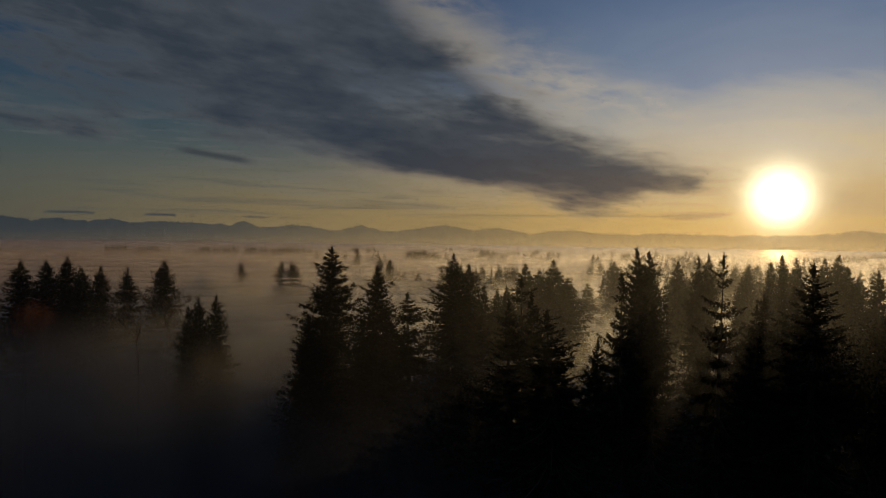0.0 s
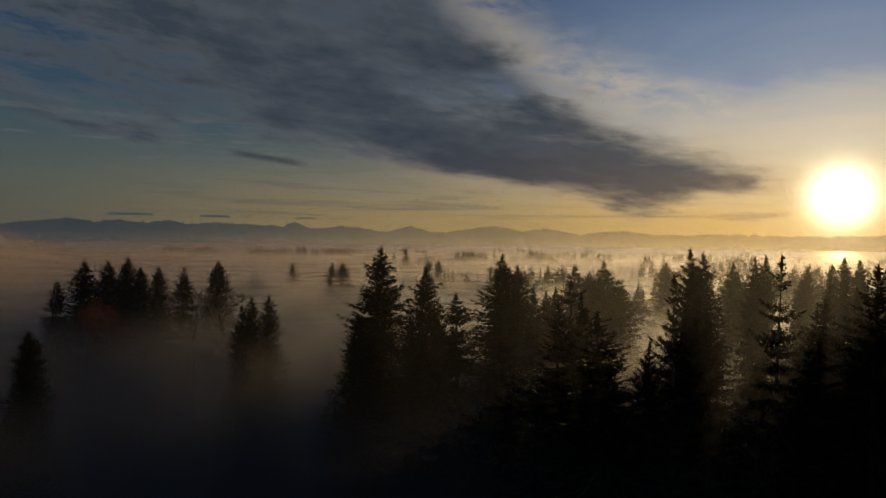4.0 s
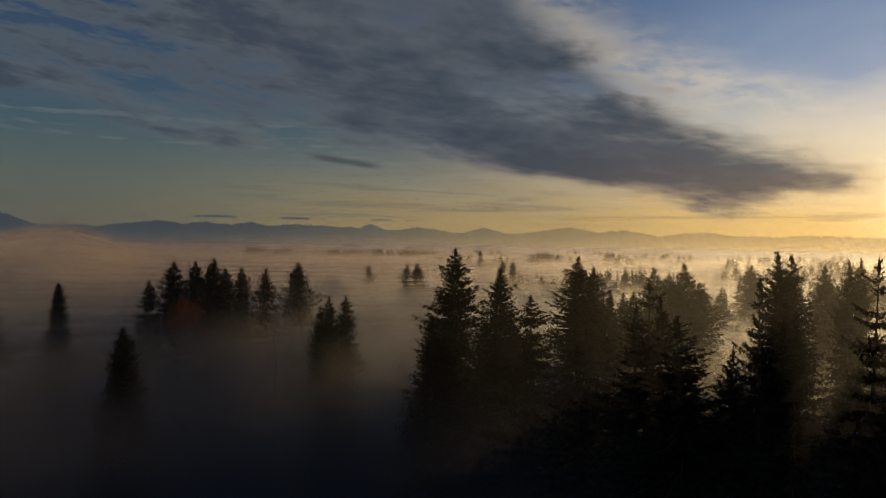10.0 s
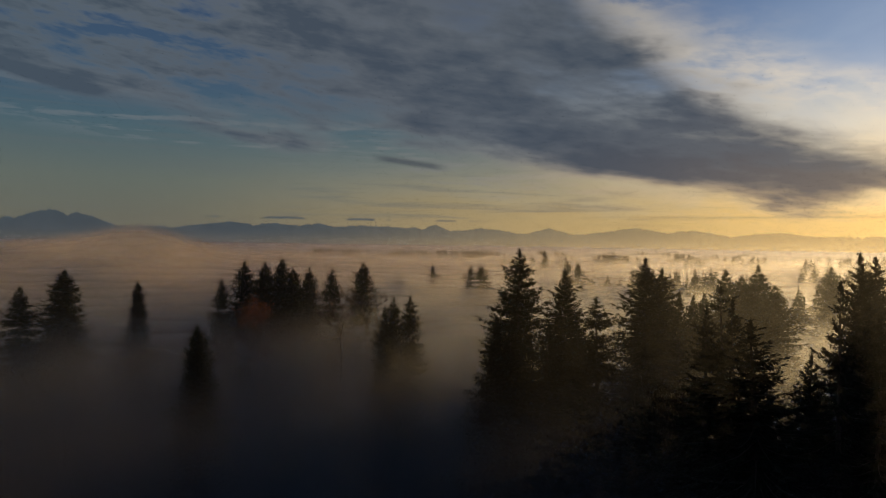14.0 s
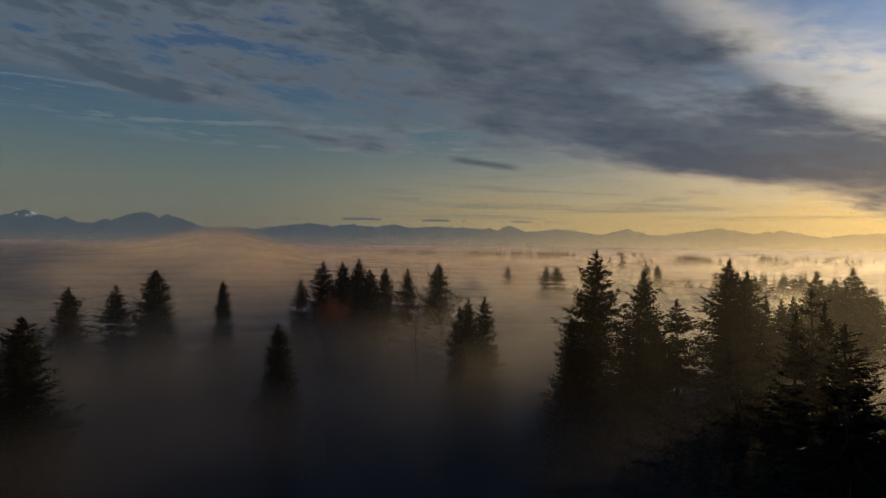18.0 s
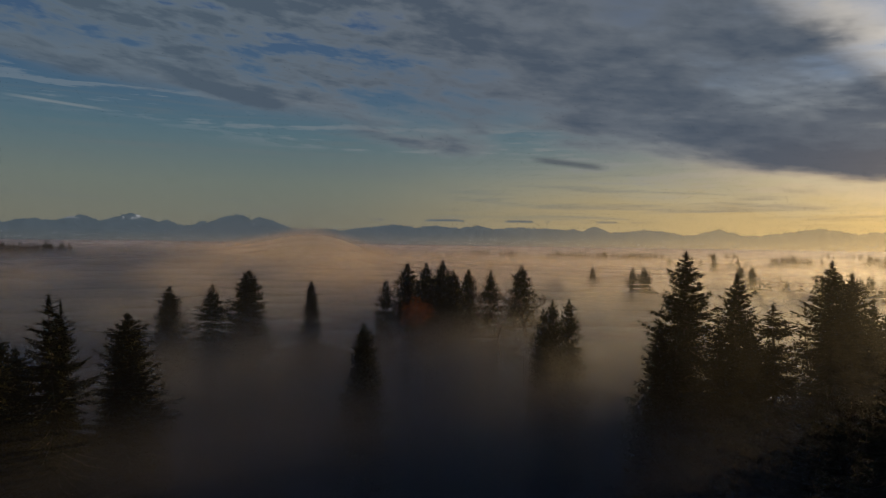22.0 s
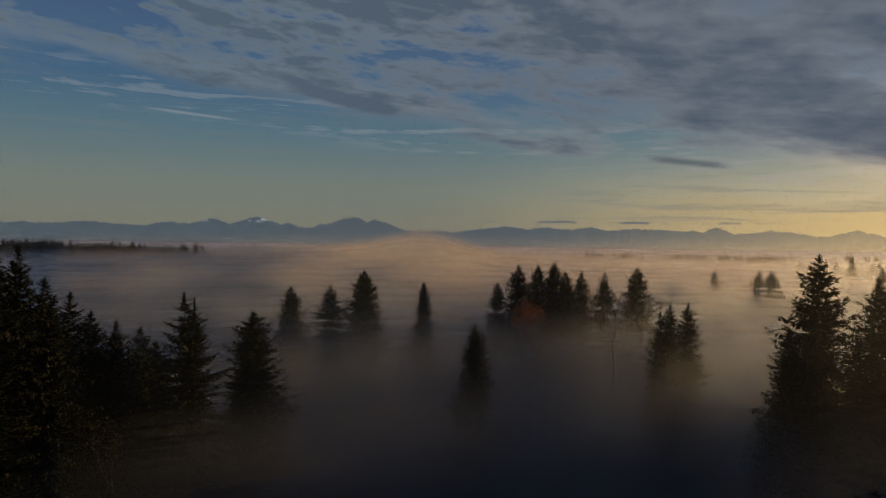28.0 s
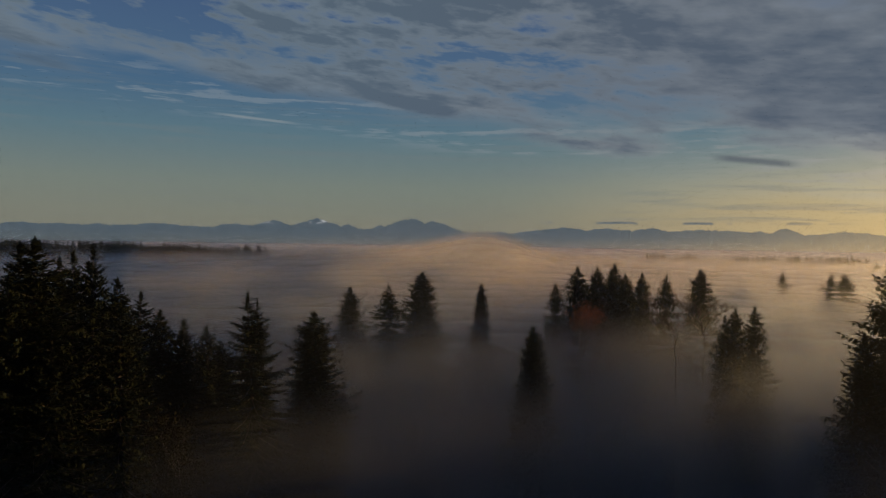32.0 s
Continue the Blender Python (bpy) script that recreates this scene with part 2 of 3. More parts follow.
def haze_sheet_material():
    """Upright sheets ringed round the camera's spot, standing in for haze and its glow: clear above the fog's top,
    milky below, scattering light onward.
    """
    m, n = material("haze_sheet")
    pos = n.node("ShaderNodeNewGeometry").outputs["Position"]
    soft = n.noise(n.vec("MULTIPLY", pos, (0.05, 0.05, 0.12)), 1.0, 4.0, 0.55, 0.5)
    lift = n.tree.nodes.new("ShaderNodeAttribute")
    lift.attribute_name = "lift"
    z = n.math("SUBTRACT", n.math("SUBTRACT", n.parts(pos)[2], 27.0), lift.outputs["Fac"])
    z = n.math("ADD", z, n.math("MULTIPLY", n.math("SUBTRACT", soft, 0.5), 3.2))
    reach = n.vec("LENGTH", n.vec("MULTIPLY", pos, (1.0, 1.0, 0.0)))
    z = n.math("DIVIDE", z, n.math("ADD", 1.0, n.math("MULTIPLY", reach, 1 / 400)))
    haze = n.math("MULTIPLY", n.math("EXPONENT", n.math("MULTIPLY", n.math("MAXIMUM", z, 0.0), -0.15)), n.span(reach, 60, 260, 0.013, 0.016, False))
    # more opaque with distance; near sheets stay thin to keep the foreground dark
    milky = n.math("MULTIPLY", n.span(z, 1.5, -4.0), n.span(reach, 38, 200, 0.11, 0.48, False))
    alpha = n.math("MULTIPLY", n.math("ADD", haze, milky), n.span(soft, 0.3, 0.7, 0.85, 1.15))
    # cool tints put dim blue sky light into the sheets' colour
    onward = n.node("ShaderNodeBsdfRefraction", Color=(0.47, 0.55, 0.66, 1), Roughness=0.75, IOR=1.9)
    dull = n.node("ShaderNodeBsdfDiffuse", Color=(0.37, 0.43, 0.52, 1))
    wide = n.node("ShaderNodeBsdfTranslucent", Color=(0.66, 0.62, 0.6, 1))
    # far sheets pass more light, so distant fog glows and near fog stays dark
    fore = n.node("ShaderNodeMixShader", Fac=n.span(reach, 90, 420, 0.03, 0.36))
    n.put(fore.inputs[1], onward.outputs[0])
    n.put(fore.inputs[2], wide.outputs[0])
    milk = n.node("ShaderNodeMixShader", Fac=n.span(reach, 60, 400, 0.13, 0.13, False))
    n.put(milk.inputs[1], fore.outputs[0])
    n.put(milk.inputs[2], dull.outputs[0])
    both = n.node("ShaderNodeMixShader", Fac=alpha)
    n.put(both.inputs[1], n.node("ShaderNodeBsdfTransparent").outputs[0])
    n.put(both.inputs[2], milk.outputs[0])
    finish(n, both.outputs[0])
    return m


HAZE_SHEETS = haze_sheet_material()

EARTH, n = material("forest_floor")
g = n.noise(n.node("ShaderNodeNewGeometry").outputs["Position"], 0.15, 8.0, 0.65)
finish(n, n.node("ShaderNodeBsdfPrincipled", Base_Color=n.mix(g, (0.015, 0.016, 0.009, 1), (0.06, 0.05, 0.03, 1)), Roughness=0.95).outputs[0])

HAZED_ROCK, n = material("hazed_mountain")
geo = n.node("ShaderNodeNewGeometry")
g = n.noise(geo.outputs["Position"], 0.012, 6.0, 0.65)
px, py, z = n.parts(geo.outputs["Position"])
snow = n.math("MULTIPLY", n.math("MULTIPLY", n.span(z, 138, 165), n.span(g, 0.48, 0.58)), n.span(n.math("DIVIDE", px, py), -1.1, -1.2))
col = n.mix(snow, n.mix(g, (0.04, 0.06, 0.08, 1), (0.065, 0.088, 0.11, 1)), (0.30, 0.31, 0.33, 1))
# the blue-grey glow is haze put into the mountains' own colour
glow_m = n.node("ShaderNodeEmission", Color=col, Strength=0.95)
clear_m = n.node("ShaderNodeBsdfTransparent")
# painted haze: more see-through at the foot and toward the sun's bearing
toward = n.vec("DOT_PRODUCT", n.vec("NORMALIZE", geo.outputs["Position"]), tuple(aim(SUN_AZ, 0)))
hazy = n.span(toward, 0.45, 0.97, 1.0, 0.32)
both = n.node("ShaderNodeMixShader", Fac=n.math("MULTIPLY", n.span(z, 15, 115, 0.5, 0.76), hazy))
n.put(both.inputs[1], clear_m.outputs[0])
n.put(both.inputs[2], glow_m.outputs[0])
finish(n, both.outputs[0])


# ---- mesh helpers ----
def mesh_of(name, verts, faces, mats, smooth=False, slots=None):
    me = bpy.data.meshes.new(name)
    me.from_pydata([tuple(p) for p in verts], [], faces)
    for m in mats:
        me.materials.append(m)
    if slots is not None:
        me.polygons.foreach_set("material_index", slots)
    if smooth:
        me.polygons.foreach_set("use_smooth", [True] * len(faces))
    me.update()
    return me


def part(name, me, parent, label=""):
    ob = new(name, me)
    ob.parent = parent
    return tagged(ob, label)


# ---- ground, fog and mountains ----
FOG_TOP = EYE - 13.0


def swell(x, y, banks=True):
    """Height of the fog's top: slow waves, and one high bank far to the north-west."""
    d = math.hypot(x, y)
    h = 0.9 * noise.noise((x / 70, y / 70, 1.0)) + 0.5 * noise.noise((x / 24, y / 24, 5.0))
    h += min(1.0, d / 900) * 2.2 * noise.noise((x / 320, y / 320, 3.0))
    return h + (bank(x, y) if banks else 0.0)


def bank(x, y):
    h = 0.0
    for baz, bd, amp, across, along in ((43.0, 700, 9.0, 140, 200), (38.6, 680, 15.0, 46, 180), (42.0, 690, 4.0, 60, 160)):
        c = aim(baz)
        a, s = x * c.x + y * c.y - bd, x * c.y - y * c.x
        h += amp * math.exp(-(s / across) ** 2 - (a / along) ** 2)
    return h


def polar(radii, count, height):
    """A disc of rings round the origin; a wide first ring leaves the middle open."""
    verts = [(0, 0, height(0, 0))]
    faces = []
    for i, r in enumerate(radii):
        for k in range(count):
            a = 2 * math.pi * k / count
            x, y = r * math.cos(a), r * math.sin(a)
            verts.append((x, y, height(x, y)))
    for k in range(count if radii[0] < 100 else 0):
        faces.append((0, 1 + k, 1 + (k + 1) % count))
    for i in range(len(radii) - 1):
        for k in range(count):
            a, b = 1 + i * count + k, 1 + i * count + (k + 1) % count
            faces.append((a, a + count, b + count, b))
    return verts, faces


radii = [4 * 1.083 ** i for i in range(90)]
radii = [r for r in radii if r < 4850] + [4900]
verts, faces = polar(radii[::3] + [4950], 96, lambda x, y: 0.6 * noise.noise((x / 40, y / 40, 9.0)))
tagged(new("ground", mesh_of("ground", verts, faces, [EARTH], True)), "dark damp forest floor under the fog", "ground", kind="structure")

all_v, all_f = [], []
for drop in (8.0, 12.0):
    verts, faces = polar([r for r in radii if r > 150], 160, lambda x, y: FOG_TOP - drop + swell(x, y, False))
    base = len(all_v)
    all_v += verts
    all_f += [tuple(base + i for i in f) for f in faces]
tagged(new("fog", mesh_of("fog", all_v, all_f, [FOG], True)), "low sea of morning fog lying over the valley and round the trees", "fog", kind="stuff")

# nested shells centred on the camera's spot, in place of a real fog volume
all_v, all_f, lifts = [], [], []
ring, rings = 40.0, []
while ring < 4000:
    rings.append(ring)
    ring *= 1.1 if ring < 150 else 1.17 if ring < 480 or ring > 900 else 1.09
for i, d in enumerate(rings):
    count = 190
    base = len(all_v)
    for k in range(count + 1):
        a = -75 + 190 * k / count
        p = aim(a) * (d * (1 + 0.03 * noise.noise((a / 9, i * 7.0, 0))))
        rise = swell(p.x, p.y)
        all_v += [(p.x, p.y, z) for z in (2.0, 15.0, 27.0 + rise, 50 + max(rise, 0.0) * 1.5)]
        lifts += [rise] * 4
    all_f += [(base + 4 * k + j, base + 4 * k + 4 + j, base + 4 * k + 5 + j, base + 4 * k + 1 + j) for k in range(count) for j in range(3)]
me = mesh_of("mist", all_v, all_f, [HAZE_SHEETS], True)
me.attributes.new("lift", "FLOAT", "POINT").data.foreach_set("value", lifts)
tagged(new("mist", me), "ringed sheets round the camera spot, standing in for mist and its glow", "mist", kind="stuff")


def ridge(name, dist, profile, rough, seed, az0, az1, step):
    verts, faces = [], []
    count = int((az1 - az0) / step) + 1
    for i in range(count):
        a = az0 + i * step
        top_el = profile(a) + rough * (0.6 * (1 - 2.4 * abs(noise.noise((a * 0.9, seed, 0.0)))) + 0.8 * (1 - 3 * abs(noise.noise((a * 2.2, seed, 4.0)))) + 0.6 * (1 - 3 * abs(noise.noise((a * 5.5, seed, 8.0)))))
        crest = EYE + dist * math.tan(radians(max(top_el, 0.05)))
        for back, share in ((-140, 0.0), (-60, 0.55), (-25, 0.84), (0, 1.0), (60, 0.6), (150, 0.0)):
            d = dist + back + 25 * noise.noise((a * 1.6, back / 50, seed))
            p = aim(a) * d
            verts.append((p.x, p.y, (crest - 10) * share + 10 + (8 * noise.noise((a * 2.2, back / 30, seed + 3)) if 0 < share < 1 else 0)))
        if i:
            for k in range(5):
                b = i * 6 + k
                faces.append((b - 6, b, b + 1, b - 5))
    me = mesh_of(name, verts, faces, [HAZED_ROCK], True)
    return new(name, me)


def peaks(rows, base):
    def profile(a):
        return max([base(a)] + [h - abs(a - at) ** 1.15 * k for at, h, k in rows])
    return profile


snowy = peaks([(45, 1.9, 0.3), (43.1, 1.7, 0.32), (47.5, 1.3, 0.6), (50.2, 1.3, 0.3), (52.7, 1.74, 0.32), (51.7, 1.46, 0.3), (56.0, 1.5, 0.26), (58.8, 1.18, 0.12), (64.3, 1.1, 0.09), (68.5, 0.95, 0.08), (72.8, 0.85, 0.08)], lambda a: 0.9 if a > 46 else 0.8)
tagged(ridge("mountain_range", 4500, snowy, 0.08, 3.0, 37, 82, 0.07), "far mountain range with haze put into its blue glow, snow on its peaks", "mountains", kind="structure")
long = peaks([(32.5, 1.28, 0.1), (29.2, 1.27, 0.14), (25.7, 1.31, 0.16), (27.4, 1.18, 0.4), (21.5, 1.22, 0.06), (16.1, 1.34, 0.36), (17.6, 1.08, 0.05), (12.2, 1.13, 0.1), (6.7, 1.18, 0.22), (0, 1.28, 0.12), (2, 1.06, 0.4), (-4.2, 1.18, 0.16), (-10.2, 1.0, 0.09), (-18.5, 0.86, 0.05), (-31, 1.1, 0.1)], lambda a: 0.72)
tagged(ridge("mountain_ridge", 4350, long, 0.08, 7.0, -45, 38.5, 0.07), "long jagged ridge on the far horizon, haze put into its blue glow", "mountains", kind="structure")


# ---- trees ----
def tube(verts, faces, path, radii_, sides):
    base = len(verts)
    for i, (p, r) in enumerate(zip(path, radii_)):
        a = path[min(i + 1, len(path) - 1)] - path[max(i - 1, 0)]
        side = a.cross(Vector((0.31, 0.2, 0.93) if abs(a.normalized().z) < 0.9 else (1, 0, 0))).normalized()
        up = side.cross(a).normalized()
        for k in range(sides):
            t = 2 * math.pi * k / sides
            verts.append(p + side * (r * math.cos(t)) + up * (r * math.sin(t)))
    for i in range(len(path) - 1):
        for k in range(sides):
            a, b = base + i * sides + k, base + i * sides + (k + 1) % sides
            faces.append((a, b, b + sides, a + sides))


def kite(verts, faces, root, way_, length, width, roll):
    side = way_.cross(Vector((0.1, 0.2, 1.0)))
    if side.length < 1e-4:
        side = Vector((1, 0, 0))
    side.normalize()
    side = (side * math.cos(roll) + way_.cross(side) * math.sin(roll)) * (width / 2)
    b = len(verts)
    mid = root + way_ * (length * 0.45)
    verts += [root, mid + side, root + way_ * length, mid - side]
    faces.append((b, b + 1, b + 2, b + 3))


FIR = 34.0


def fir_meshes(seed, widest=4.2, slope=0.40, open_=0.0, droop=0.25, twigs=16, gap=0.45, per=6, deep=27.0, lean=0.0, hang=0.35, grain=1.0):
    """Trunk, limbs and needle sprays of a fir 34 m high with its tip over the origin."""
    rng = random.Random(seed)
    tv, tf, cv, cf, lv, lf = [], [], [], [], [], []
    bend = Vector((rng.uniform(-0.5, 0.5), rng.uniform(-0.5, 0.5), 0))

    def stem(z):
        s = z / FIR
        return Vector((bend.x * math.sin(3.1 * s), bend.y * math.sin(3.1 * s), z)) + Vector((lean, 0, 0)) * (s - 1) * 4

    zs = [0, 0.6, 2, 6, 11, 16, 21, 25, 28, 31, 33.2]
    tube(tv, tf, [stem(z) for z in zs], [0.62, 0.5, 0.44, 0.4, 0.36, 0.31, 0.24, 0.17, 0.11, 0.06, 0.02], 8)
    kite(cv, cf, stem(FIR - 1.2), Vector((0, 0, 1)), 1.2, 0.26, 0.3)
    kite(cv, cf, stem(FIR - 1.1), Vector((0.03, 0, 1)).normalized(), 1.1, 0.26, 1.8)
    d = 0.45
    while d < deep:
        if rng.random() < open_ * min(1, d / 6) * 0.5:
            d += gap * rng.uniform(0.8, 1.8)
        reach = widest * (1 - math.exp(-d * slope / widest)) * min(1.0, 0.42 + d * 0.22)
        count = max(3, round(per * rng.uniform(0.75, 1.25)))
        turn = rng.uniform(0, 6.28)
        for k in range(count):
            phi = turn + 6.283 * (k + rng.uniform(-0.35, 0.35)) / count
            lobes = 0.9 + 0.32 * noise.noise((math.cos(phi) * 1.3 + seed, math.sin(phi) * 1.3, d * 0.22)) * 2
            length = max(0.14, reach * lobes * rng.uniform(0.7, 1.1) * (1.28 if rng.random() < 0.14 else 1.0))
            if rng.random() < open_ * 0.35:
                length *= 0.45
            root = stem(FIR - d + rng.uniform(-0.2, 0.2))
            flat_ = Vector((math.cos(phi), math.sin(phi), 0))
            rise = max(-0.12, 0.62 - d * 0.09) - droop * min(1.0, d / 12) * rng.uniform(0.5, 1.4)
            curl = 0.25 + rng.uniform(-0.1, 0.2)
            pts = []
            for i in range(6):
                s = i / 5
                pts.append(root + flat_ * (length * s) + Vector((0, 0, length * (rise * s - 0.28 * s * (1 - s) * min(1, d / 5) + curl * s * s * (0.5 if d > 4 else 0.2)))))
            if length > 1.1:
                tube(lv, lf, [pts[0], pts[2], pts[5]], [0.012 * length + 0.015, 0.01 * length, 0.003], 3)
            total = max(4, round(twigs / grain ** 2 * min(1.2, 0.35 + length / 3.2) * (1.0 if d < 16 else 0.6)))
            for j in range(total):
                s = 0.06 + 0.94 * (j + rng.random()) / total
                i = min(4, int(s * 5))
                at = pts[i].lerp(pts[i + 1], s * 5 - i)
                along = (pts[i + 1] - pts[i]).normalized()
                side = along.cross(Vector((0, 0, 1))).normalized() * (1 if j % 2 else -1)
                size = (min(0.28, 0.1 + 0.22 * length) + 0.2 * length ** 0.75 * (1.05 - s * 0.75)) * rng.uniform(0.7, 1.25) * grain
                if rng.random() < hang and d > 2.5:
                    w = along * 0.35 + side * rng.uniform(-0.35, 0.35) + Vector((0, 0, -1.0))
                    size *= 0.85
                else:
                    w = along * rng.uniform(0.5, 1.0) + side * rng.uniform(0.5, 1.0) + Vector((0, 0, rng.uniform(-0.6, 0.35)))
                kite(cv, cf, at, w.normalized(), size, size * rng.uniform(0.26, 0.42), rng.uniform(-0.9, 0.9))
            kite(cv, cf, pts[4], (pts[5] - pts[4]).normalized(), length * 0.2 + min(0.35, length * 0.4), 0.16, rng.uniform(-0.5, 0.5))
        d += gap * rng.uniform(0.7, 1.3) * (0.7 + 0.02 * d) * (1.0 if d < 16 else 1.5)
    return mesh_of("trunk", tv, tf, [BARK], True), mesh_of("crown", cv + lv, cf + [tuple(len(cv) + i for i in f) for f in lf], [NEEDLES, BARK], False, [0] * len(cf) + [1] * len(lf))


def fir_kinds(grain):
    return {
        "full": fir_meshes(11, 4.25, 0.52, 0.08, 0.22, 34, 0.36, 7, hang=0.4, grain=grain),
        "dense": fir_meshes(12, 4.5, 0.54, 0.0, 0.15, 28, 0.34, 8, grain=grain),
        "ragged": fir_meshes(13, 4.5, 0.50, 0.4, 0.35, 36, 0.44, 7, 29.0, hang=0.45, grain=grain),
        "tall": fir_meshes(14, 3.8, 0.52, 0.7, 0.4, 38, 0.48, 6, 29.0, hang=0.45, grain=grain),
        "droop": fir_meshes(15, 5.0, 0.52, 0.25, 0.35, 40, 0.44, 6, 29.0, hang=0.45, grain=grain),
        "cedar": fir_meshes(16, 4.6, 0.58, 0.0, 0.05, 28, 0.28, 9, hang=0.15, grain=grain),
        "slim": fir_meshes(17, 4.0, 0.52, 0.1, 0.2, 26, 0.36, 7, hang=0.4, grain=grain),
    }


NEAR_KINDS, MID_KINDS, FAR_KINDS = fir_kinds(0.7), fir_kinds(0.95), fir_kinds(1.3)
spin = random.Random(5)


def fir(az_, tip, dist, aspect, kind, label, group=""):
    """A fir whose tip shows at that bearing and rise from the camera's spot."""
    p = aim(az_) * dist
    tall = EYE + dist * math.tan(radians(tip))
    up = tall / FIR
    wide = up * aspect / 0.66
    ob = new("fir_tree")
    trunk, crown = (NEAR_KINDS if dist < 66 else MID_KINDS if dist < 97 else FAR_KINDS)[kind]
    part("trunk", trunk, ob)
    part("crown", crown, ob)
    ob.matrix_basis = Matrix.LocRotScale((p.x, p.y, 0), Euler((0, 0, spin.uniform(0, 6.28))), (wide, wide, up))
    return tagged(ob, label, "tree", group)


def stand(rows, label, group):
    for az_, tip, dist, aspect, kind in rows:
        fir(az_, tip, dist, aspect, kind, label, group)


stand([
    (33.05, -3.09, 135, 0.7, "slim"), (31.31, -1.67, 142, 0.85, "full"), (29.75, -1.64, 138, 0.75, "dense"), (28.42, -1.38, 145, 0.8, "dense"),
    (27.54, -2.17, 136, 0.8, "dense"), (26.24, -2.09, 140, 0.7, "full"), (24.4, -2.18, 146, 0.75, "ragged"), (21.91, -1.67, 152, 0.95, "full"),
], "dark fir in a tight clump rising out of the fog", "firs of the far clump")
stand([(19.37, -4.43, 89, 0.64, "full"), (18.04, -4.27, 92, 0.6, "slim"), (20.11, -5.11, 87, 0.5, "slim")], "slender fir of a close pair, half sunk in fog", "slender pair of firs")
stand([(49.85, -3.63, 130, 1.0, "full"), (46.71, -3.51, 132, 1.0, "ragged")], "small fir top fading into the grey fog", "fir tops in the fog")
stand([(43.94, -2.36, 134, 0.85, "cedar"), (39.08, -3.21, 130, 0.5, "cedar"), (34.82, -6.57, 78, 0.62, "cedar")], "smooth pointed cedar standing alone in the fog", "lone cedars")
stand([
    (52.73, -5.56, 70, 0.78, "cedar"), (58.05, -4.05, 62, 0.8, "droop"), (57.18, -4.5, 63, 0.45, "slim"), (61.04, -6.53, 66, 0.65, "slim"), (59.98, -7.7, 68, 0.8, "slim"),
    (62.7, -6.06, 64, 0.75, "full"), (64.41, -5.29, 66, 0.8, "full"), (65.74, -3.86, 63, 0.75, "ragged"), (66.96, -5.44, 60, 0.7, "full"),
], "dark fir at the edge of the near wood", "firs of the west wood")
stand([
    (69.0, -0.4, 55, 0.56, "full"), (70.3, -0.83, 57, 0.6, "full"), (71.2, -1.24, 62, 0.6, "full"), (72.72, 0.15, 50, 0.9, "dense"), (73.6, -0.22, 54, 0.9, "dense"), (74.3, -2.45, 48, 0.7, "full"),
], "tall black fir reaching above the fog line", "firs of the west wood")
stand([
    (9.11, -0.33, 75, 0.86, "full"), (5.38, -1.91, 74, 0.8, "full"), (2.94, -4.06, 76, 0.95, "droop"), (10.95, -5.79, 69, 0.62, "full"), (9.72, -6.25, 72, 0.6, "slim"), (6.61, -6.16, 71, 0.7, "slim"), (4.3, -6.38, 72, 0.7, "full"),
], "broad dark fir with tiered drooping branches", "firs of the middle stand")
stand([
    (-0.88, -0.8, 86, 0.85, "full"), (-2.15, -1.66, 88, 0.8, "full"), (-3.44, -3.41, 92, 0.7, "slim"), (-4.51, -3.71, 96, 0.7, "full"), (-5.29, -3.47, 94, 0.7, "slim"),
    (-6.78, -1.58, 112, 0.8, "full"), (-7.94, -2.03, 116, 0.8, "dense"), (-9.06, -1.22, 110, 0.75, "full"), (-10.22, -2.67, 104, 0.9, "dense"),
], "fir with a ragged top against the golden fog", "firs of the middle stand")
stand([
    (-6.38, -2.68, 56, 0.78, "tall"), (-8.45, -5.23, 50, 1.0, "droop"), (-7.28, -3.75, 53, 0.6, "ragged"), (-5.5, -4.4, 57, 0.72, "ragged"),
    (-0.2, -10.9, 62, 0.75, "droop"), (-1.6, -11.8, 60, 0.8, "full"), (-4.6, -10.2, 60, 0.9, "full"), (-9.8, -9.4, 58, 0.9, "droop"),
    (-12.7, -7.4, 54, 0.6, "slim"), (-20.5, -8.3, 56, 0.7, "ragged"), (-23.6, -6.9, 58, 0.85, "full"), (-24.4, -4.2, 54, 0.6, "slim"), (-26.7, -6.5, 50, 0.9, "full"),
    (-14.44, -2.02, 50, 0.56, "tall"), (-17.0, -5.6, 49, 0.66, "ragged"), (-22.09, -0.39, 48, 0.5, "tall"), (-28.09, -0.98, 46, 0.85, "ragged"), (-24.96, -3.51, 56, 0.75, "droop"), (-32.6, -4.7, 50, 0.7, "full"),
], "tall black fir with gaps between its drooping limbs", "near firs below the sun")
stand([
    (-15.62, -0.06, 62, 0.58, "full"), (-16.57, -0.36, 66, 0.58, "full"), (-18.7, -1.12, 112, 0.62, "full"), (-20.23, -0.65, 82, 0.5, "full"), (-20.96, -0.5, 88, 0.46, "slim"),
    (-23.77, -1.43, 122, 0.62, "full"), (-25.3, -1.05, 102, 0.5, "ragged"), (-26.05, -0.53, 114, 0.55, "full"), (-26.99, -0.72, 118, 0.55, "full"), (-26.84, -2.59, 70, 0.5, "slim"),
    (-28.81, -0.67, 120, 0.6, "full"), (-29.69, -0.45, 124, 0.66, "full"), (-30.23, -1.25, 98, 0.75, "full"), (-32.11, -1.39, 82, 0.66, "full"),
], "fir in the golden mist under the sun", "firs of the sunlit wood")
deep_wood = random.Random(31)
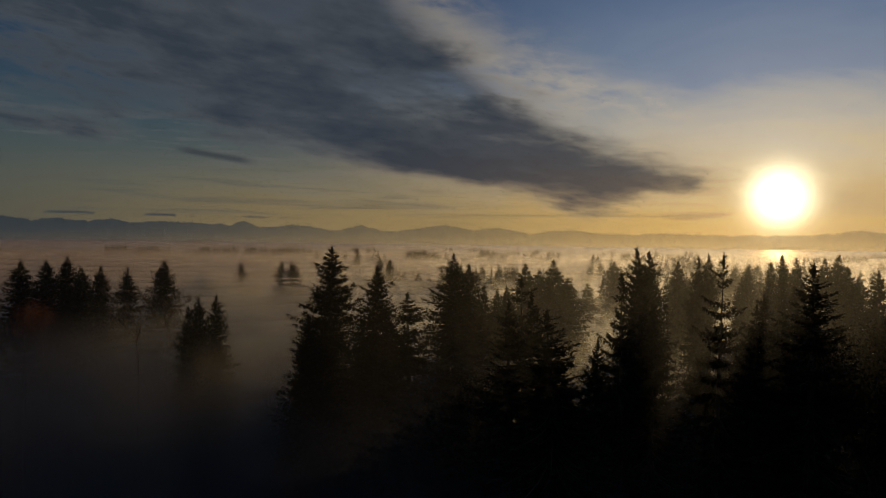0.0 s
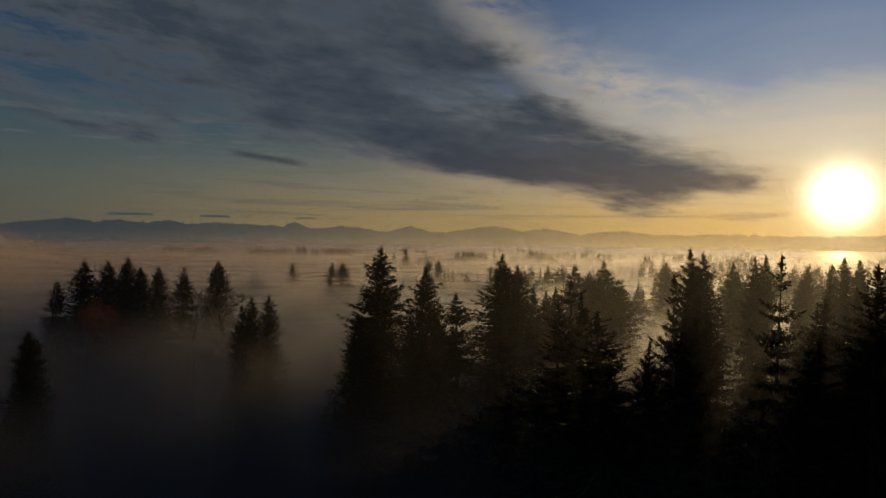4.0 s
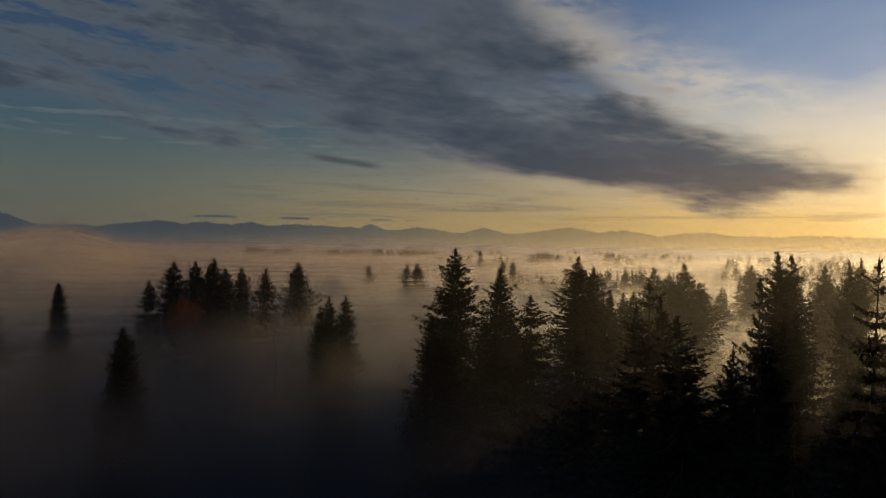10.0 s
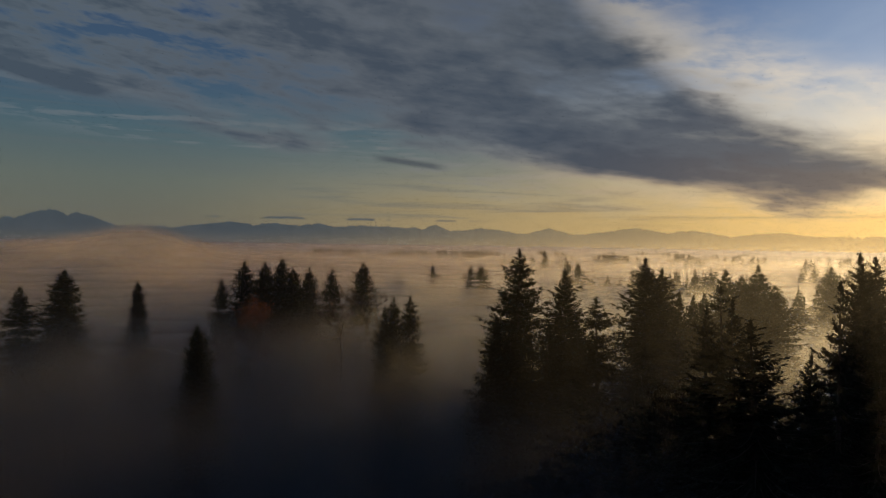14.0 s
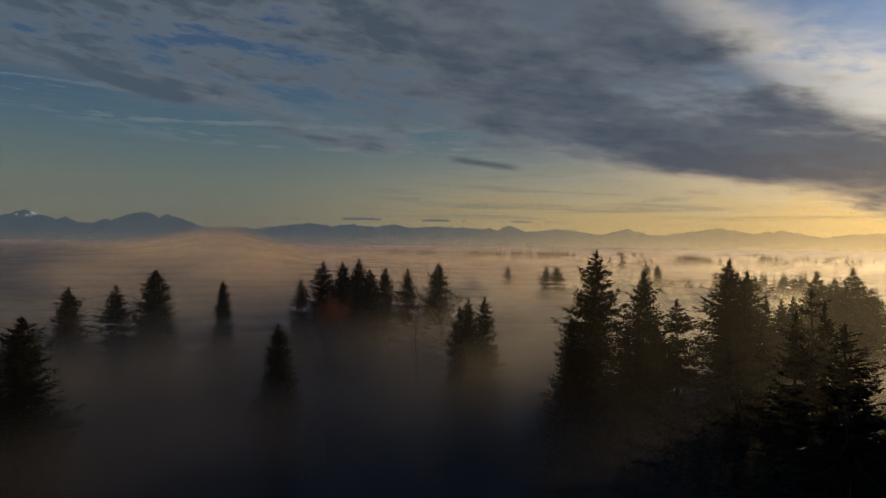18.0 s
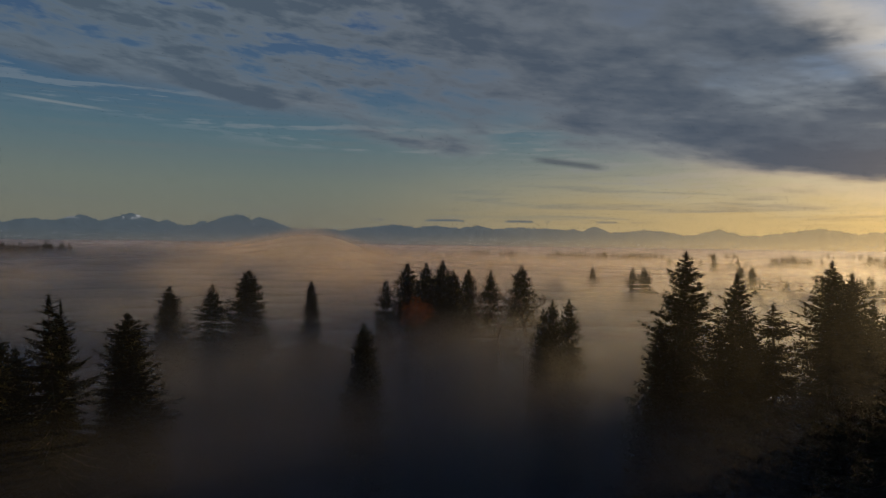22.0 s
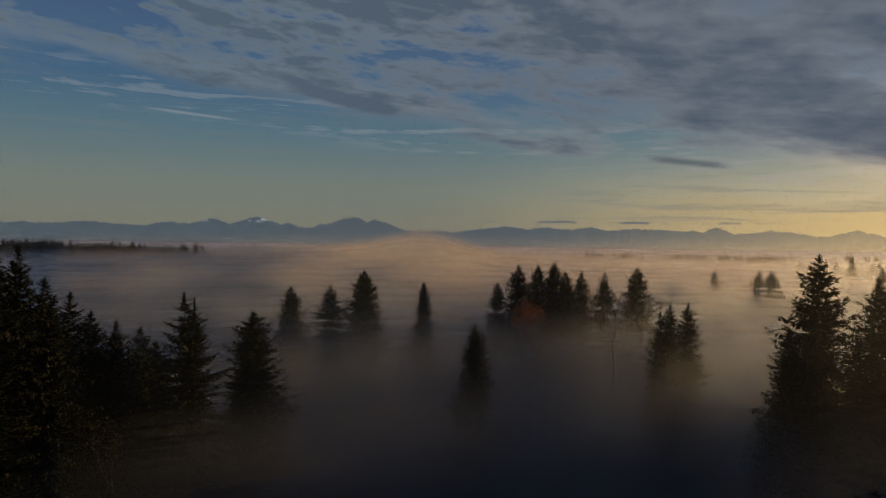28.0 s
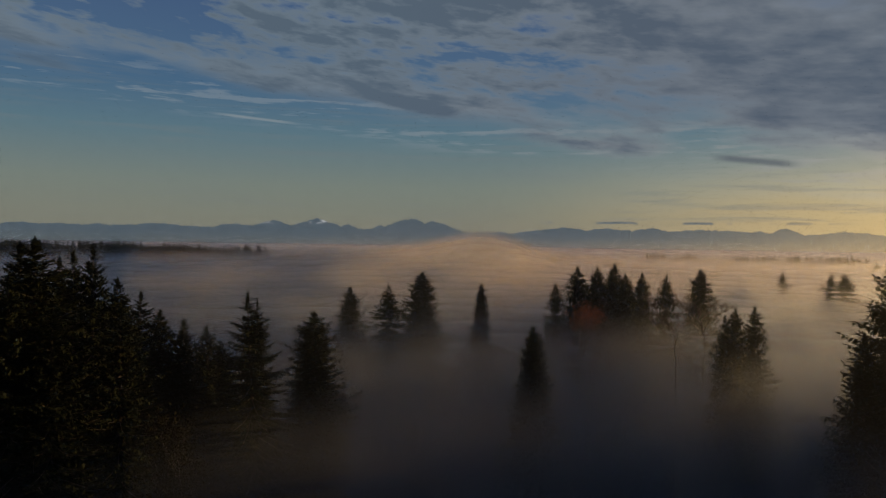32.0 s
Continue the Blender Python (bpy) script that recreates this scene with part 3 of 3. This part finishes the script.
for _ in range(11):
    d = deep_wood.uniform(104, 215)
    fir(deep_wood.uniform(-33.5, -10), deep_wood.uniform(-2.8, -1.2), d, deep_wood.uniform(0.6, 0.85), deep_wood.choice(("full", "slim", "ragged", "dense")), "fir of the deep wood, pale in the golden haze", "firs of the deep wood")
for _ in range(9):
    fir(deep_wood.uniform(66, 76), deep_wood.uniform(-5.5, -1.8), deep_wood.uniform(46, 64), deep_wood.uniform(0.6, 0.75), deep_wood.choice(("full", "dense")), "dark fir inside the near wood", "firs of the west wood")
stand([(7.06, -0.49, 560, 0.8, "slim"), (5.2, -1.3, 300, 0.8, "slim"), (4.37, -1.43, 310, 0.8, "full"), (13.05, -1.7, 275, 0.9, "tall"), (12.25, -1.7, 278, 1.15, "ragged"), (16.2, -1.75, 300, 0.8, "tall")], "small far fir top above the fog", "far fir tops")


# far woods: small conifers, too many to tell apart
def far_woods(name, label, bands, seed, thinly=7):
    rng = random.Random(seed)
    verts, faces = [], []
    for az0, az1, d0, d1, count, rise0, rise1 in bands:
        knots = [(rng.uniform(az0, az1), rng.uniform(d0, d1), rng.uniform(0.55, 1.0)) for _ in range(max(2, count // thinly))]
        for _ in range(count):
            a, d, tallness = rng.choice(knots)
            a, d = a + rng.gauss(0, 420 / d), d + rng.gauss(0, 14)
            p = aim(a) * d
            tip = FOG_TOP + rise0 + (rise1 - rise0) * tallness * rng.uniform(0.2, 1.0)
            slope = rng.uniform(0.3, 0.5)
            tube(verts, faces, [Vector((p.x, p.y, 0)), Vector((p.x, p.y, tip - 0.5))], [0.4, 0.05], 4)
            kite(verts, faces, Vector((p.x, p.y, tip - 1.2)), Vector((0, 0, 1)), 1.4, 0.3, rng.uniform(0, 3))
            z = tip - 0.3
            while z > FOG_TOP - 6:
                deep = tip - z
                for _k in range(6):
                    phi = rng.uniform(0, 6.28)
                    r = min(3.2, deep * slope + 0.12) * rng.uniform(0.6, 1.2)
                    w = Vector((math.cos(phi), math.sin(phi), -rng.uniform(0.0, 0.5)))
                    kite(verts, faces, Vector((p.x, p.y, z)), w.normalized(), r * 1.1, r * 0.6 + 0.15, rng.uniform(-0.7, 0.7))
                z -= rng.uniform(0.4, 0.7) + deep * 0.03
    tagged(new(name, mesh_of(name, verts, faces, [NEEDLES])), label, "woods", kind="stuff")


far_woods("far_woods", "far conifer woods with their tips above the fog", [
    (9, 26, 950, 1100, 110, 0.5, 5.5), (0.4, 2.0, 720, 780, 30, 3, 7), (-5, 3, 290, 330, 26, -1, 2.5), (-6, -1, 235, 300, 22, 1.5, 6.5),
    (-34, -10, 190, 330, 70, 1, 7), (-34, -12, 330, 700, 120, 1, 7), (-38, -2, 700, 1100, 160, 1, 6), (-38, 8, 1100, 1700, 110, 0, 4), (3, 9, 600, 800, 10, 1, 5), (20, 27, 900, 1000, 8, 1, 3),
], 21)
far_woods("wood_edge", "dark line of far conifers along the fog's shore", [(57.2, 66, 780, 850, 170, 0.5, 9.5), (62, 84, 780, 850, 320, 3, 13), (66, 84, 1000, 1150, 150, 6, 13)], 22, 1)


# ---- leafless and broad-leaved trees, pines ----
def limb_tree(seed, height, fork, spread, levels, thick, rise=0.75):
    """Paths of a forking tree: (points, radii) from the stem out to the twigs, and the twig ends."""
    rng = random.Random(seed)
    paths, ends = [], []

    def grow(p, way_, length, r, level):
        pts, rs = [p], [r]
        for i in range(4):
            way_ = (way_ + Vector((rng.uniform(-1, 1), rng.uniform(-1, 1), rng.uniform(-0.3, 0.6))) * 0.16).normalized()
            p = p + way_ * (length / 4)
            pts.append(p)
            rs.append(r * (1 - 0.16 * (i + 1)))
        paths.append((pts, rs))
        if level == levels:
            ends.append((pts[-1], way_))
            return
        for k in range(rng.choice((2, 3, 3)) if level else rng.choice((4, 5))):
            phi = rng.uniform(0, 6.283)
            out_ = Vector((math.cos(phi), math.sin(phi), rise * rng.uniform(0.5, 1.3)))
            start = pts[rng.choice((2, 3, 4))] if k else pts[-1]
            grow(start, (way_ * 0.8 + out_ * spread).normalized(), length * rng.uniform(0.55, 0.8), r * 0.52, level + 1)

    grow(Vector((0, 0, 0)), Vector((0, 0, 1)), height * fork, thick, 0)
    top_z = max(p.z for pts, _ in paths for p in pts)
    k = height / top_z
    return [([p * k for p in pts], rs) for pts, rs in paths], [(p * k, w) for p, w in ends]


def wood_mesh(paths, mat):
    verts, faces = [], []
    for pts, rs in paths:
        tube(verts, faces, pts, [max(r, 0.04) for r in rs], 5 if rs[0] > 0.12 else 3)
    return mesh_of("trunk", verts, faces, [mat], True)


def leaf_mesh(seed, ends, per, size, clump, mat, flat_=1.0):
    rng = random.Random(seed)
    verts, faces = [], []
    for p, w in ends:
        for _ in range(per):
            o = Vector((rng.gauss(0, 1), rng.gauss(0, 1), rng.gauss(0, 1) * flat_)) * clump
            d = Vector((rng.uniform(-1, 1), rng.uniform(-1, 1), rng.uniform(-0.8, 0.6))).normalized()
            kite(verts, faces, p + o, d, size * rng.uniform(0.6, 1.3), size * rng.uniform(0.4, 0.7), rng.uniform(0, 3.1))
    return mesh_of("crown", verts, faces, [mat])


def place(name, meshes, az_, tip, dist, height, wide, label, category, group=""):
    p = aim(az_) * dist
    ob = new(name)
    for part_name, me_ in meshes:
        part(part_name, me_, ob)
    up = (EYE + dist * math.tan(radians(tip))) / height
    ob.matrix_basis = Matrix.LocRotScale((p.x, p.y, 0), Euler((0, 0, spin.uniform(0, 6.28))), (up * wide, up * wide, up))
    return tagged(ob, label, category, group)


def lifted(seed, height, crown, fork, spread, levels, thick, rise):
    """A forking crown on a long stem."""
    paths, ends = limb_tree(seed, crown, fork, spread, levels, thick, rise)
    up = Vector((0, 0, height - crown))
    stem_ = [up * t for t in (0.0, 0.05, 0.35, 0.7, 1.0)]
    return [(stem_, [thick * k for k in (1.9, 1.5, 1.3, 1.15, 1.0)])] + [([p + up for p in pts], rs) for pts, rs in paths], [(p + up, w) for p, w in ends]


for i, (az_, tip, dist, wide) in enumerate(((23.6, -3.8, 104, 1.4), (21.6, -3.75, 106, 1.5))):
    paths, ends = lifted(40 + i, 32.0, 9.5, 0.24, 0.95, 4, 0.06, 0.6)
    place("bare_tree", [("trunk", wood_mesh(paths, GREY_BARK))], az_, tip, dist, 32.0, wide, "leafless tree with fine spread twigs in the fog", "tree", "leafless trees by the clump")

for i, (az_, tip, dist, wide) in enumerate(((29.95, -4.75, 126, 0.9), (31.0, -5.1, 124, 0.9))):
    paths, ends = lifted(50 + i, 31.0, 8.0, 0.32, 0.8, 4, 0.2, 0.7)
    place("autumn_tree", [("trunk", wood_mesh(paths, GREY_BARK)), ("crown", leaf_mesh(60 + i, ends, 14, 0.24, 0.6, RUST))], az_, tip, dist, 31.0, wide, "tree with rust-orange autumn leaves at the foot of the firs", "tree", "autumn trees")

for i, (az_, tip, dist, wide) in enumerate(((-29.6, -6.4, 52, 0.8), (-31.7, -7.0, 48, 0.8), (-3.2, -10.2, 60, 0.8), (62.0, -13.4, 54, 0.7), (64.4, -13.6, 56, 0.7), (74.3, -13.4, 54, 0.8))):
    paths, ends = lifted(70 + i, 28.0, 11.0, 0.32, 0.8, 4, 0.24, 0.7)
    place("broadleaf_tree", [("trunk", wood_mesh(paths, GREY_BARK)), ("crown", leaf_mesh(80 + i, ends, 90, 0.2, 0.75, OLIVE))], az_, tip, dist, 28.0, wide, "dim round-crowned tree low in the mist", "tree", "broad-leaved trees in the mist")
